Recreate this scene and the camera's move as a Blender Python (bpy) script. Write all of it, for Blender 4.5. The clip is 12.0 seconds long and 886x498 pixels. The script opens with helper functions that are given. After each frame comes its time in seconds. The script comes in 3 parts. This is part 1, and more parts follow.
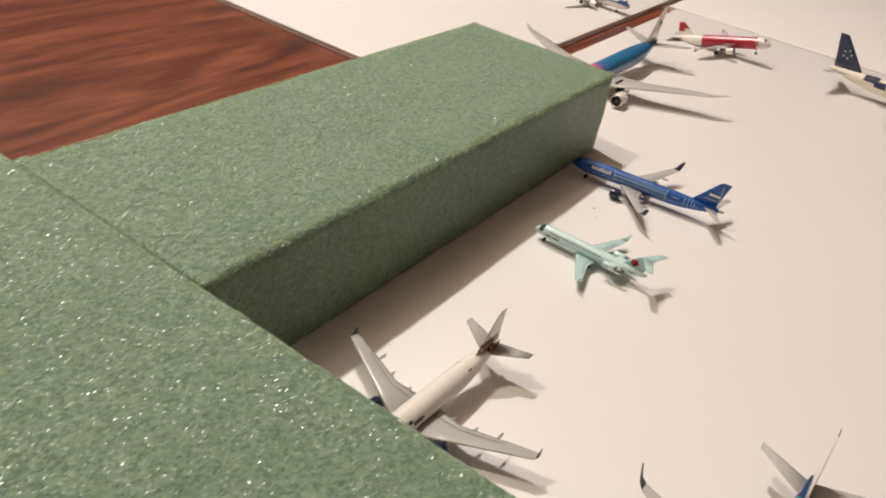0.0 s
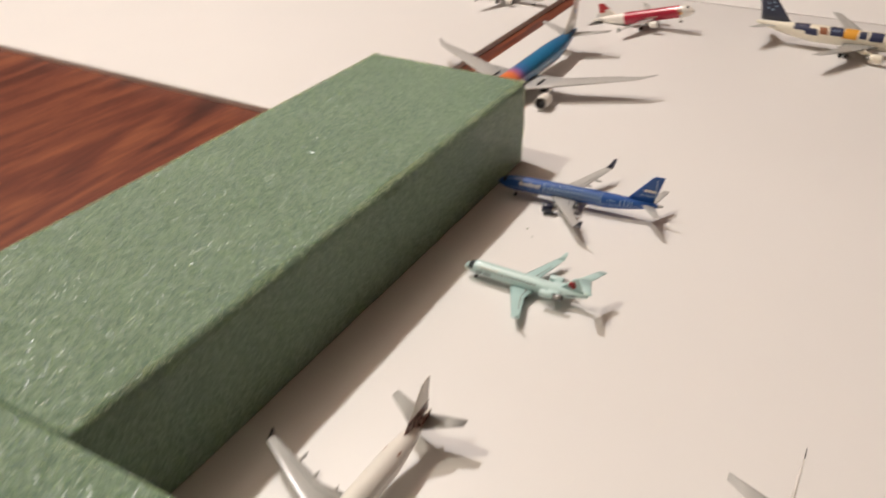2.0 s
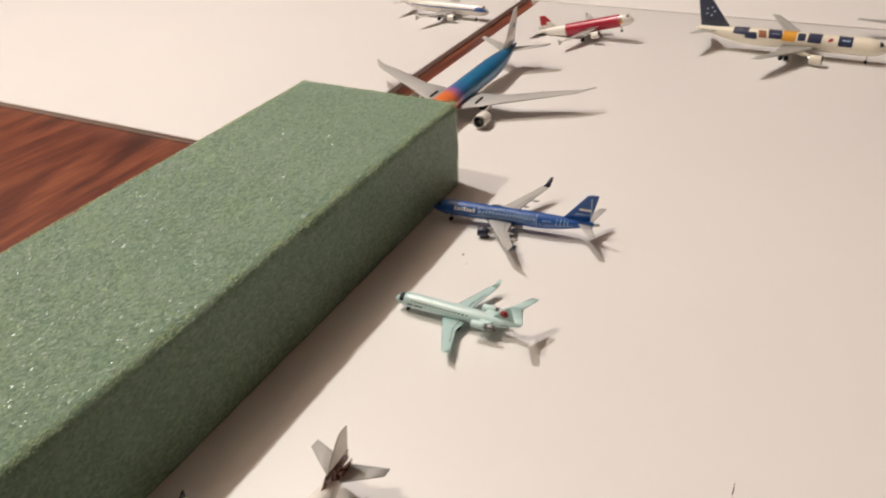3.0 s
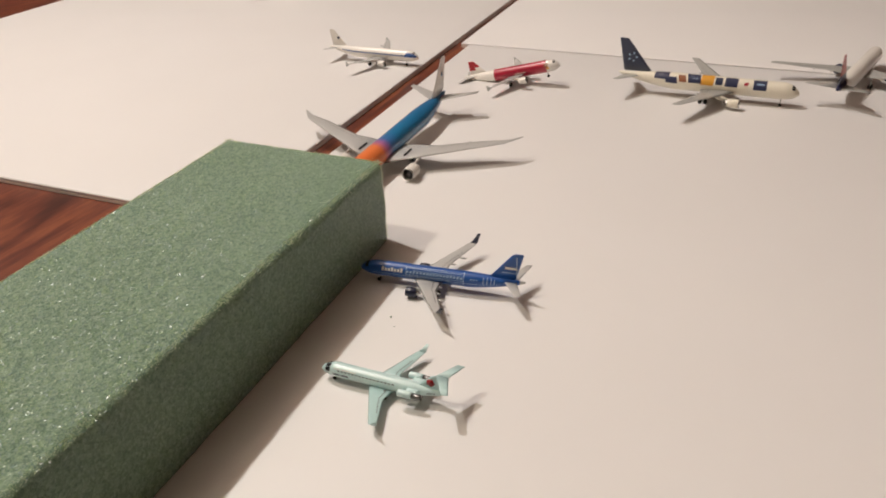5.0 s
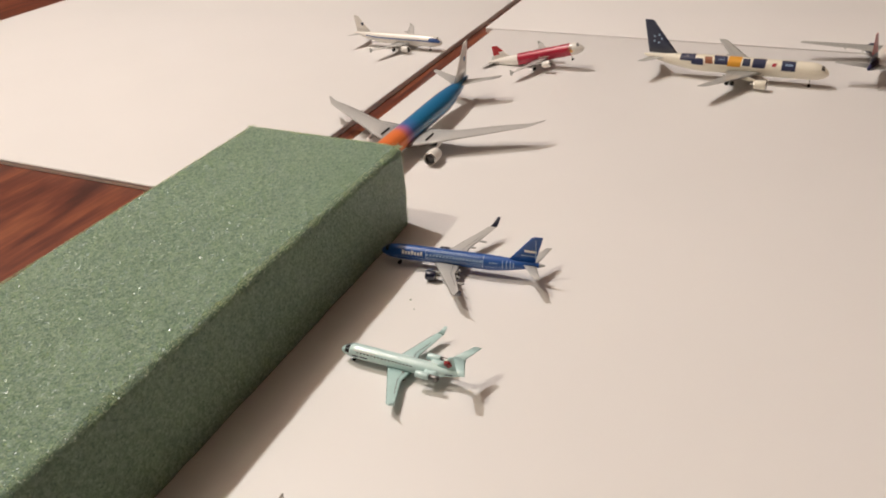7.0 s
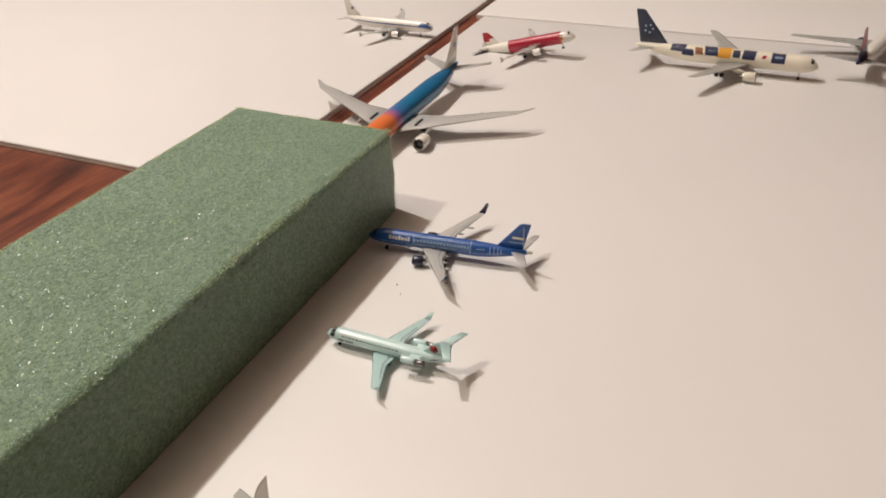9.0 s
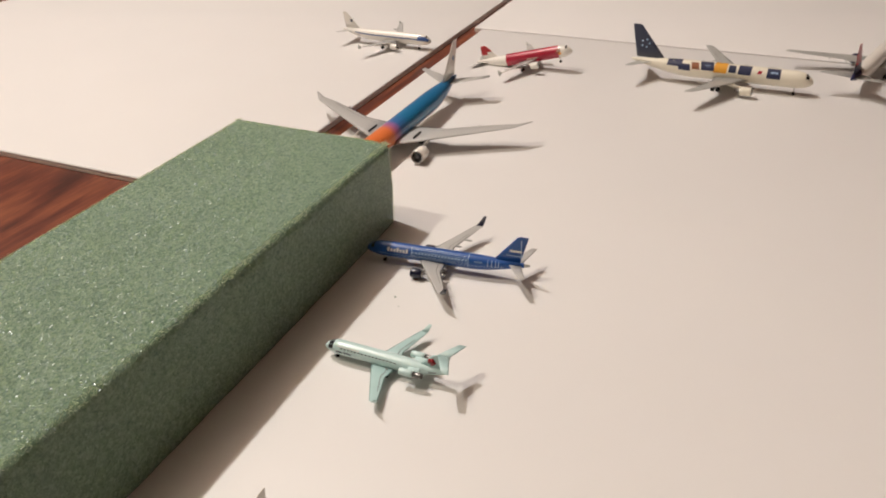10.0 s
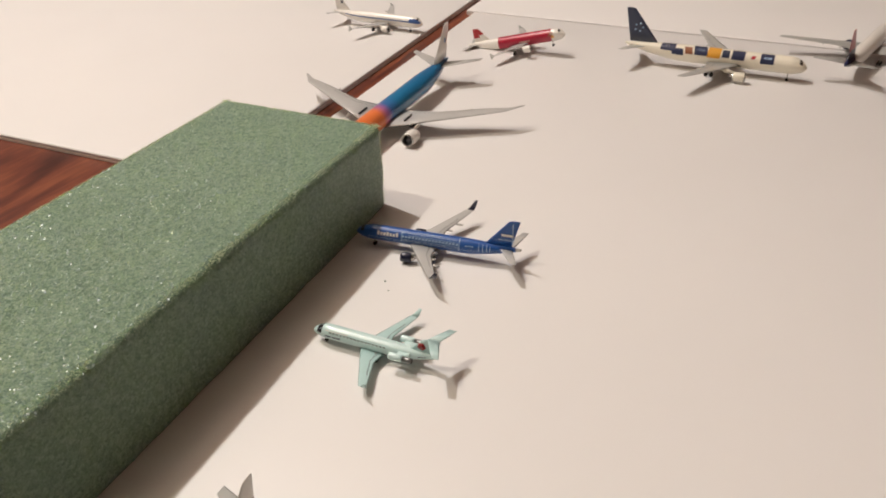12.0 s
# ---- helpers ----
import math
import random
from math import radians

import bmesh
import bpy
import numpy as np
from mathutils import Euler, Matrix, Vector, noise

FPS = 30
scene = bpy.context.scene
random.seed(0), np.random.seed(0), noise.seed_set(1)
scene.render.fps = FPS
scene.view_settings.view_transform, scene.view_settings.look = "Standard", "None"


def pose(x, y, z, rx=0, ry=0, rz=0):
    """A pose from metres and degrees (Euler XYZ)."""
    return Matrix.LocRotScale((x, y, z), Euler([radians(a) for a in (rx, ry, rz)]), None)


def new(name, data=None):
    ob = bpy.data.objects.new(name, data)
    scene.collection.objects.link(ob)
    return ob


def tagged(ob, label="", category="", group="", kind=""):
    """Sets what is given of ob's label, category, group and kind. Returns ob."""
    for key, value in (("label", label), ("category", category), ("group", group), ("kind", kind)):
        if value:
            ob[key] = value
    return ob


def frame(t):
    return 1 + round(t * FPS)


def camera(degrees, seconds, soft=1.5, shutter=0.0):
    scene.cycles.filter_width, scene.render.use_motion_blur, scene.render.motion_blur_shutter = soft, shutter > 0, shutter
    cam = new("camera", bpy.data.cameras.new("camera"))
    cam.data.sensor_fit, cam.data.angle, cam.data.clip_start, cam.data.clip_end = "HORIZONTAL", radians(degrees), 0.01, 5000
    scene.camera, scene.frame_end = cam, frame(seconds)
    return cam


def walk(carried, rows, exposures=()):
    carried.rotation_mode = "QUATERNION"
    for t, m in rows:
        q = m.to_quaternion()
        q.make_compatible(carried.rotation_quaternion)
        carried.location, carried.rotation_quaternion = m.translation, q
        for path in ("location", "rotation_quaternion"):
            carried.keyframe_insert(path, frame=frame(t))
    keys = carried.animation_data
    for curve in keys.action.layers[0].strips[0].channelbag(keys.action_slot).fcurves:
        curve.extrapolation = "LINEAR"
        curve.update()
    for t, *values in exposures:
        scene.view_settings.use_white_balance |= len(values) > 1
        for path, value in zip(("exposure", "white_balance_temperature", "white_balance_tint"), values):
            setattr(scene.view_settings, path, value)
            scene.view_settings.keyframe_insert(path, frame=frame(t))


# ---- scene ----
# ---------------------------------------------------------------- camera
cam = camera(59.9, 12.0, 1.9, 0.9)
PATH = [
    (0, 0.1538, -0.4275, 0.1994, 56.22, -8.57, 35.83),
    (0.5, 0.1591, -0.4162, 0.1990, 56.19, -6.42, 35.06),
    (1, 0.1622, -0.4082, 0.1954, 55.09, -4.50, 34.71),
    (1.5, 0.1635, -0.4027, 0.1948, 54.98, -4.56, 33.30),
    (2, 0.1632, -0.3822, 0.2054, 57.02, 0.49, 29.36),
    (2.5, 0.1693, -0.3670, 0.2030, 57.49, 2.02, 27.15),
    (4.5, 0.1808, -0.3488, 0.2229, 59.12, 1.57, 23.27),
    (5, 0.1817, -0.3454, 0.2219, 59.39, 1.76, 22.02),
    (5.5, 0.1853, -0.3461, 0.2230, 59.57, 2.65, 22.78),
    (6, 0.1868, -0.3478, 0.2234, 58.89, 4.29, 23.87),
    (6.5, 0.1878, -0.3462, 0.2220, 58.68, 3.74, 23.88),
    (8.5, 0.1874, -0.3452, 0.2189, 58.30, 2.01, 23.72),
    (9, 0.1871, -0.3454, 0.2183, 57.71, 1.80, 23.49),
    (9.5, 0.1865, -0.3471, 0.2189, 58.22, 1.14, 23.40),
    (10, 0.1867, -0.3468, 0.2203, 58.49, 1.37, 23.41),
    (10.5, 0.1858, -0.3479, 0.2206, 58.97, 0.96, 23.36),
    (11, 0.1871, -0.3486, 0.2203, 58.98, 0.87, 23.41),
    (11.5, 0.1867, -0.3458, 0.2165, 57.97, 0.96, 23.19),
    (12, 0.1852, -0.3439, 0.2169, 57.46, 0.73, 22.96),
]
walk(cam, [(t, pose(x, y, z, rx, ry, rz)) for t, x, y, z, rx, ry, rz in PATH],
     exposures=[(0, 0.15), (0.5, 0.14), (1.0, 0.07), (2.5, 0.08), (4.5, 0.06), (5.0, -0.05), (5.5, 0.01), (12, 0.01)])

# ---------------------------------------------------------------- light and exposure
world = bpy.data.worlds.new("world")
scene.world = world
world.use_nodes = True
world.node_tree.nodes["Background"].inputs[0].default_value = (0.9, 0.85, 0.8, 1)
world.node_tree.nodes["Background"].inputs[1].default_value = 0.02

LAMP_A = (-0.864, 0.216, 1.67)
LAMP_B = (-0.852, -0.564, 1.67)


def bulb_light(name, place, watts, colour, radius):
    data = bpy.data.lights.new(name, "POINT")
    data.energy, data.color, data.shadow_soft_size = watts, colour, radius
    ob = new(name, data)
    ob.location = place
    return ob


bulb_light("bulb_light_far", LAMP_A, 69.0, (1.0, 0.945, 0.910), 0.022)
bulb_light("bulb_light_near", LAMP_B, 41.0, (1.0, 0.925, 0.785), 0.040)


# ---------------------------------------------------------------- materials
def lin(r, g, b):
    return tuple((v / 12.92 if v <= 0.04045 else ((v + 0.055) / 1.055) ** 2.4) for v in (r / 255, g / 255, b / 255))


def material(name, colour, rough=0.5, metal=0.0, coat=0.0, spread=0.06, scale=300.0, bump=0.0, bump_scale=1500.0):
    """A painted or plain surface with slight cloudy variation at two scales and a fine relief."""
    m = bpy.data.materials.new(name)
    m.use_nodes = True
    n, l = m.node_tree.nodes, m.node_tree.links
    b = n["Principled BSDF"]
    b.inputs["Roughness"].default_value = rough
    b.inputs["Metallic"].default_value = metal
    b.inputs["Coat Weight"].default_value = coat
    b.inputs["Coat Roughness"].default_value = 0.12
    co = n.new("ShaderNodeTexCoord")
    a, c = n.new("ShaderNodeTexNoise"), n.new("ShaderNodeTexNoise")
    a.inputs["Scale"].default_value, c.inputs["Scale"].default_value = scale, scale * 0.07
    a.inputs["Detail"].default_value = 4
    add = n.new("ShaderNodeMath")
    add.operation = "ADD"
    ramp = n.new("ShaderNodeMapRange")
    ramp.inputs["From Min"].default_value, ramp.inputs["From Max"].default_value = 0.7, 1.3
    ramp.inputs["To Min"].default_value, ramp.inputs["To Max"].default_value = 1 - spread, 1 + spread
    mul = n.new("ShaderNodeVectorMath")
    mul.operation = "MULTIPLY"
    mul.inputs[0].default_value = colour
    for t in (a, c):
        l.new(co.outputs["Object"], t.inputs["Vector"])
    l.new(a.outputs["Fac"], add.inputs[0])
    l.new(c.outputs["Fac"], add.inputs[1])
    l.new(add.outputs[0], ramp.inputs["Value"])
    l.new(ramp.outputs[0], mul.inputs[1])
    l.new(mul.outputs[0], b.inputs["Base Color"])
    if bump:
        d, h = n.new("ShaderNodeTexNoise"), n.new("ShaderNodeBump")
        d.inputs["Scale"].default_value = bump_scale
        h.inputs["Strength"].default_value, h.inputs["Distance"].default_value = bump, 0.0003
        l.new(co.outputs["Object"], d.inputs["Vector"])
        l.new(d.outputs["Fac"], h.inputs["Height"])
        l.new(h.outputs[0], b.inputs["Normal"])
    return m


def foam_material():
    """Green extruded foam: open cells about a millimetre wide whose shiny walls face every way and glint."""
    m = bpy.data.materials.new("green_foam")
    m.use_nodes = True
    n, l = m.node_tree.nodes, m.node_tree.links
    b = n["Principled BSDF"]
    co = n.new("ShaderNodeTexCoord")
    cells, coarse, cloud = n.new("ShaderNodeTexVoronoi"), n.new("ShaderNodeTexVoronoi"), n.new("ShaderNodeTexNoise")
    cells.inputs["Scale"].default_value = 2300.0
    coarse.inputs["Scale"].default_value = 800.0
    cloud.inputs["Scale"].default_value, cloud.inputs["Detail"].default_value = 26.0, 5.0
    for t in (cells, coarse, cloud):
        l.new(co.outputs["Object"], t.inputs["Vector"])
    grey = n.new("ShaderNodeSeparateColor")
    l.new(cells.outputs["Color"], grey.inputs[0])
    grey2 = n.new("ShaderNodeSeparateColor")
    l.new(coarse.outputs["Color"], grey2.inputs[0])
    s = n.new("ShaderNodeMath")
    s.operation = "ADD"
    l.new(grey.outputs[0], s.inputs[0])
    l.new(grey2.outputs[1], s.inputs[1])
    s2 = n.new("ShaderNodeMath")
    s2.operation = "MULTIPLY_ADD"
    l.new(cloud.outputs["Fac"], s2.inputs[0])
    s2.inputs[1].default_value = 0.5
    l.new(s.outputs[0], s2.inputs[2])
    ramp = n.new("ShaderNodeValToRGB")
    e = ramp.color_ramp.elements
    e[0].position, e[0].color = 0.05, (0.078, 0.138, 0.096, 1)
    e[1].position, e[1].color = 0.95, (0.262, 0.358, 0.256, 1)
    mid = e.new(0.55)
    mid.color = (0.180, 0.268, 0.182, 1)
    half = n.new("ShaderNodeMath")
    half.operation = "MULTIPLY"
    half.inputs[1].default_value = 0.42
    l.new(s2.outputs[0], half.inputs[0])
    l.new(half.outputs[0], ramp.inputs[0])
    l.new(ramp.outputs[0], b.inputs["Base Color"])
    b.inputs["Roughness"].default_value = 0.75
    b.inputs["Subsurface Weight"].default_value = 0.9
    b.inputs["Subsurface Radius"].default_value = (0.95, 1.0, 0.45)
    b.inputs["Subsurface Scale"].default_value = 0.004
    b.inputs["Specular IOR Level"].default_value = 0.25
    # each cell wall tilted its own way
    geo = n.new("ShaderNodeNewGeometry")
    centre = n.new("ShaderNodeVectorMath")
    centre.operation = "SUBTRACT"
    l.new(cells.outputs["Color"], centre.inputs[0])
    centre.inputs[1].default_value = (0.5, 0.5, 0.5)
    tilt = n.new("ShaderNodeVectorMath")
    tilt.operation = "SCALE"
    l.new(centre.outputs[0], tilt.inputs[0])
    tilt.inputs["Scale"].default_value = 1.45
    total = n.new("ShaderNodeVectorMath")
    l.new(tilt.outputs[0], total.inputs[0])
    l.new(geo.outputs["Normal"], total.inputs[1])
    unit = n.new("ShaderNodeVectorMath")
    unit.operation = "NORMALIZE"
    l.new(total.outputs[0], unit.inputs[0])
    l.new(unit.outputs[0], b.inputs["Coat Normal"])
    b.inputs["Coat Weight"].default_value = 0.80
    b.inputs["Coat Roughness"].default_value = 0.23
    bump = n.new("ShaderNodeBump")
    bump.inputs["Strength"].default_value, bump.inputs["Distance"].default_value = 0.55, 0.0005
    l.new(coarse.outputs["Distance"], bump.inputs["Height"])
    l.new(bump.outputs[0], b.inputs["Normal"])
    return m


def fray_glow_material():
    """Thin torn foam cell walls letting light through, paled to mimic the edge glow."""
    m = bpy.data.materials.new("fray_glow_foam")
    m.use_nodes = True
    n, l = m.node_tree.nodes, m.node_tree.links
    b = n["Principled BSDF"]
    b.inputs["Roughness"].default_value = 0.6
    through_light, mix, geo, ramp = n.new("ShaderNodeBsdfTranslucent"), n.new("ShaderNodeMixShader"), n.new("ShaderNodeNewGeometry"), n.new("ShaderNodeValToRGB")
    # both tones lighter than the foam, so the lit rim is put into the colour
    e = ramp.color_ramp.elements
    e[0].color, e[1].color = (0.46, 0.56, 0.36, 1), (0.80, 0.88, 0.64, 1)
    l.new(geo.outputs["Random Per Island"], ramp.inputs[0])
    l.new(ramp.outputs[0], b.inputs["Base Color"])
    l.new(ramp.outputs[0], through_light.inputs["Color"])
    mix.inputs[0].default_value = 0.7
    l.new(b.outputs[0], mix.inputs[1])
    l.new(through_light.outputs[0], mix.inputs[2])
    l.new(mix.outputs[0], n["Material Output"].inputs["Surface"])
    return m


def wood_material():
    """Polished red-brown mahogany: long grain, dark pores and broad bands."""
    m = bpy.data.materials.new("mahogany")
    m.use_nodes = True
    n, l = m.node_tree.nodes, m.node_tree.links
    b = n["Principled BSDF"]
    co, mp = n.new("ShaderNodeTexCoord"), n.new("ShaderNodeMapping")
    mp.inputs["Rotation"].default_value = (0, 0, radians(3))
    mp.inputs["Scale"].default_value = (9.5, 1.15, 9.5)
    l.new(co.outputs["Object"], mp.inputs["Vector"])
    grain, pore = n.new("ShaderNodeTexNoise"), n.new("ShaderNodeTexNoise")
    grain.inputs["Scale"].default_value, grain.inputs["Detail"].default_value, grain.inputs["Distortion"].default_value = 2.0, 10.0, 3.6
    pore.inputs["Scale"].default_value, pore.inputs["Detail"].default_value = 48.0, 8.0
    l.new(mp.outputs[0], grain.inputs["Vector"])
    l.new(mp.outputs[0], pore.inputs["Vector"])
    ramp = n.new("ShaderNodeValToRGB")
    e = ramp.color_ramp.elements
    e[0].position, e[0].color = 0.27, (0.060, 0.017, 0.011, 1)
    e[1].position, e[1].color = 0.70, (0.270, 0.085, 0.038, 1)
    mid = e.new(0.46)
    mid.color = (0.140, 0.036, 0.020, 1)
    mix = n.new("ShaderNodeMath")
    mix.operation = "MULTIPLY_ADD"
    mix.inputs[1].default_value = 0.42
    sub = n.new("ShaderNodeMath")
    sub.operation = "SUBTRACT"
    sub.inputs[1].default_value = 0.215
    l.new(grain.outputs["Fac"], sub.inputs[0])
    l.new(pore.outputs["Fac"], mix.inputs[0])
    l.new(sub.outputs[0], mix.inputs[2])
    l.new(mix.outputs[0], ramp.inputs[0])
    l.new(ramp.outputs[0], b.inputs["Base Color"])
    b.inputs["Roughness"].default_value = 0.38
    b.inputs["Coat Weight"].default_value = 0.25
    b.inputs["Coat Roughness"].default_value = 0.25
    bump = n.new("ShaderNodeBump")
    bump.inputs["Strength"].default_value, bump.inputs["Distance"].default_value = 0.15, 0.0005
    l.new(pore.outputs["Fac"], bump.inputs["Height"])
    l.new(bump.outputs[0], b.inputs["Normal"])
    return m


def fade_material(name, stops, rough=0.3):
    """Glossy paint that fades through colours along the model's length."""
    m = bpy.data.materials.new(name)
    m.use_nodes = True
    n, l = m.node_tree.nodes, m.node_tree.links
    b = n["Principled BSDF"]
    co, sep, ramp = n.new("ShaderNodeTexCoord"), n.new("ShaderNodeSeparateXYZ"), n.new("ShaderNodeValToRGB")
    rng = n.new("ShaderNodeMapRange")
    rng.inputs["From Min"].default_value, rng.inputs["From Max"].default_value = -0.2, 0.0
    e = ramp.color_ramp.elements
    e[0].position, e[0].color = stops[0][0], (*stops[0][1], 1)
    e[1].position, e[1].color = stops[-1][0], (*stops[-1][1], 1)
    for p, c in stops[1:-1]:
        e.new(p).color = (*c, 1)
    l.new(co.outputs["Object"], sep.inputs[0])
    l.new(sep.outputs[0], rng.inputs["Value"])
    l.new(rng.outputs[0], ramp.inputs[0])
    l.new(ramp.outputs[0], b.inputs["Base Color"])
    b.inputs["Roughness"].default_value = rough
    b.inputs["Coat Weight"].default_value = 0.3
    return m


def mottled_material():
    """Dark brown and cream animal-pattern print."""
    m = bpy.data.materials.new("mottled_print")
    m.use_nodes = True
    n, l = m.node_tree.nodes, m.node_tree.links
    b = n["Principled BSDF"]
    co, spots, ramp = n.new("ShaderNodeTexCoord"), n.new("ShaderNodeTexNoise"), n.new("ShaderNodeValToRGB")
    spots.inputs["Scale"].default_value, spots.inputs["Detail"].default_value = 620.0, 3.0
    e = ramp.color_ramp.elements
    e[0].position, e[0].color = 0.42, (0.05, 0.028, 0.022, 1)
    e[1].position, e[1].color = 0.60, (0.66, 0.56, 0.50, 1)
    e.new(0.50).color = (0.26, 0.085, 0.06, 1)
    l.new(co.outputs["Object"], spots.inputs["Vector"])
    l.new(spots.outputs["Fac"], ramp.inputs[0])
    l.new(ramp.outputs[0], b.inputs["Base Color"])
    b.inputs["Roughness"].default_value = 0.35
    return m


MOTTLE = mottled_material()
FOAM = foam_material()
FRAY_GLOW = fray_glow_material()
WOOD = wood_material()
CARD = material("white_card", (0.80, 0.785, 0.77), 0.42, spread=0.015, scale=9.0, bump=0.05, bump_scale=900.0)
CARD_EDGE = material("card_core", (0.90, 0.82, 0.765), 0.8, spread=0.05, scale=500.0, bump=0.3)
PLASTER = material("warm_plaster", (0.13, 0.065, 0.042), 0.85, spread=0.04, scale=6.0, bump=0.1, bump_scale=80.0)
CEILING_PAINT = material("ceiling_paint", (0.43, 0.343, 0.288), 0.9, spread=0.03, scale=5.0)
CARPET = material("carpet", (0.25, 0.20, 0.16), 0.95, spread=0.15, scale=120.0, bump=0.5, bump_scale=300.0)
BRASS = material("brass", (0.55, 0.40, 0.18), 0.3, 1.0)


def paint(name, r, g, b, rough=0.3, coat=0.25, metal=0.0):
    return material(name, lin(r, g, b), rough, metal, coat, spread=0.03, scale=400.0)


WHITE = paint("white_paint", 236, 232, 224)
CREAM = paint("cream_paint", 238, 232, 214)
GREY = paint("grey_paint", 176, 176, 172, 0.35)
WING_GREY = paint("wing_grey", 190, 189, 186, 0.38)
DARK_GREY = paint("dark_grey_paint", 92, 92, 96, 0.4)
BLACK = paint("black_paint", 22, 22, 26, 0.4)
RUBBER = paint("rubber", 26, 25, 24, 0.8, 0.0)
STEEL = material("bare_metal", (0.55, 0.54, 0.52), 0.25, 1.0)
DULL_STEEL = material("dull_metal", (0.22, 0.215, 0.21), 0.38, 1.0)
BLUE = paint("royal_blue_paint", 34, 86, 160)
BLUE_PALE = paint("pale_blue_print", 172, 200, 230)
NAVY = paint("navy_paint", 20, 26, 52)
MINT = paint("mint_paint", 184, 214, 212)
MINT_PALE = paint("pale_mint_paint", 202, 228, 226)
RED = paint("red_paint", 176, 28, 36)
CRIMSON = paint("crimson_paint", 172, 32, 58)
GOLD = paint("amber_print", 224, 162, 62)
BADGE_NAVY = paint("badge_navy_print", 50, 56, 84)
BROWN_PRINT = paint("brown_print", 150, 98, 70)
SLATE = paint("slate_blue_paint", 48, 56, 80)
TAIL_BLUE = paint("dark_blue_paint", 38, 44, 84)
STRIPE_BLUE = paint("stripe_blue_paint", 66, 96, 152)
TEAL = paint("teal_paint", 66, 140, 146)
DEEP_BLUE = paint("deep_blue_paint", 40, 66, 108)
SKY_FADE = fade_material("sky_blue_fade", [
    (0.0, lin(30, 100, 150)), (0.60, lin(38, 122, 168)), (0.668, lin(66, 116, 176)), (0.70, lin(176, 108, 160)),
    (0.735, lin(236, 130, 74)), (1.0, lin(238, 122, 48))])


# ---------------------------------------------------------------- mesh helpers
def to_mesh(bm, name, mats, smooth=True):
    me = bpy.data.meshes.new(name)
    bmesh.ops.recalc_face_normals(bm, faces=bm.faces)
    bm.to_mesh(me)
    bm.free()
    for m in mats if isinstance(mats, (list, tuple)) else [mats]:
        me.materials.append(m)
    for p in me.polygons:
        p.use_smooth = smooth
    return me


def part(name, bm, mats, parent, label="", smooth=True):
    """One mesh object under a thing or under a part."""
    ob = new(name, to_mesh(bm, name, mats, smooth))
    ob.parent = parent
    if label:
        tagged(ob, label)
    return ob


def box(x0, y0, z0, x1, y1, z1, bevel=0.0, segments=2, bm=None):
    bm2 = bmesh.new()
    bmesh.ops.create_cube(bm2, size=1.0)
    for v in bm2.verts:
        v.co = Vector((x0 + (v.co.x + 0.5) * (x1 - x0), y0 + (v.co.y + 0.5) * (y1 - y0), z0 + (v.co.z + 0.5) * (z1 - z0)))
    if bevel:
        bmesh.ops.bevel(bm2, geom=bm2.edges[:], offset=bevel, segments=segments, affect="EDGES", profile=0.5)
    return bm2


def loft(rings, close_start=True, close_end=True, closed=True):
    """A skin over rings of points."""
    bm = bmesh.new()
    rows = [[bm.verts.new(p) for p in ring] for ring in rings]
    count = len(rows[0])
    for a, b in zip(rows, rows[1:]):
        for i in range(count if closed else count - 1):
            j = (i + 1) % count
            bm.faces.new((a[i], a[j], b[j], b[i]))
    if close_start:
        bm.faces.new(rows[0])
    if close_end:
        bm.faces.new(rows[-1][::-1])
    return bm


def turned(profile, axis_start, axis_dir, segments=20, close=True):
    """A body of revolution: profile of (distance along axis, radius)."""
    d = Vector(axis_dir).normalized()
    side = d.orthogonal().normalized()
    other = d.cross(side)
    rings = []
    for a, r in profile:
        rings.append([Vector(axis_start) + d * a + (side * math.cos(2 * math.pi * k / segments) + other * math.sin(2 * math.pi * k / segments)) * max(r, 1e-6)
                      for k in range(segments)])
    return loft(rings, close, close)


# ---------------------------------------------------------------- room and table
def slab(name, x0, y0, z0, x1, y1, z1, mat, label, category):
    ob = new(name, to_mesh(box(x0, y0, z0, x1, y1, z1), name, mat, False))
    return tagged(ob, label, category, kind="structure")


FLOOR_Z, CEILING_Z = -0.765, 1.95
slab("floor", -2.4, -2.2, FLOOR_Z - 0.1, 1.6, 2.6, FLOOR_Z, CARPET, "brown carpeted room floor", "floor")
slab("ceiling", -2.4, -2.2, CEILING_Z, 1.6, 2.6, CEILING_Z + 0.1, CEILING_PAINT, "plain warm pale painted ceiling", "ceiling")
slab("wall_north", -2.4, 2.6, FLOOR_Z, 1.6, 2.7, CEILING_Z, PLASTER, "plain warm plaster wall", "wall")
slab("wall_south", -2.4, -2.3, FLOOR_Z, 1.6, -2.2, CEILING_Z, PLASTER, "plain warm plaster wall", "wall")
slab("wall_east", 1.5, -2.2, FLOOR_Z, 1.6, 2.6, CEILING_Z, PLASTER, "plain warm plaster wall", "wall")
slab("wall_west", -2.5, -2.3, FLOOR_Z, -2.4, 2.7, CEILING_Z, PLASTER, "plain warm plaster wall", "wall")

BOARD = 0.005
TABLE_TOP = -BOARD


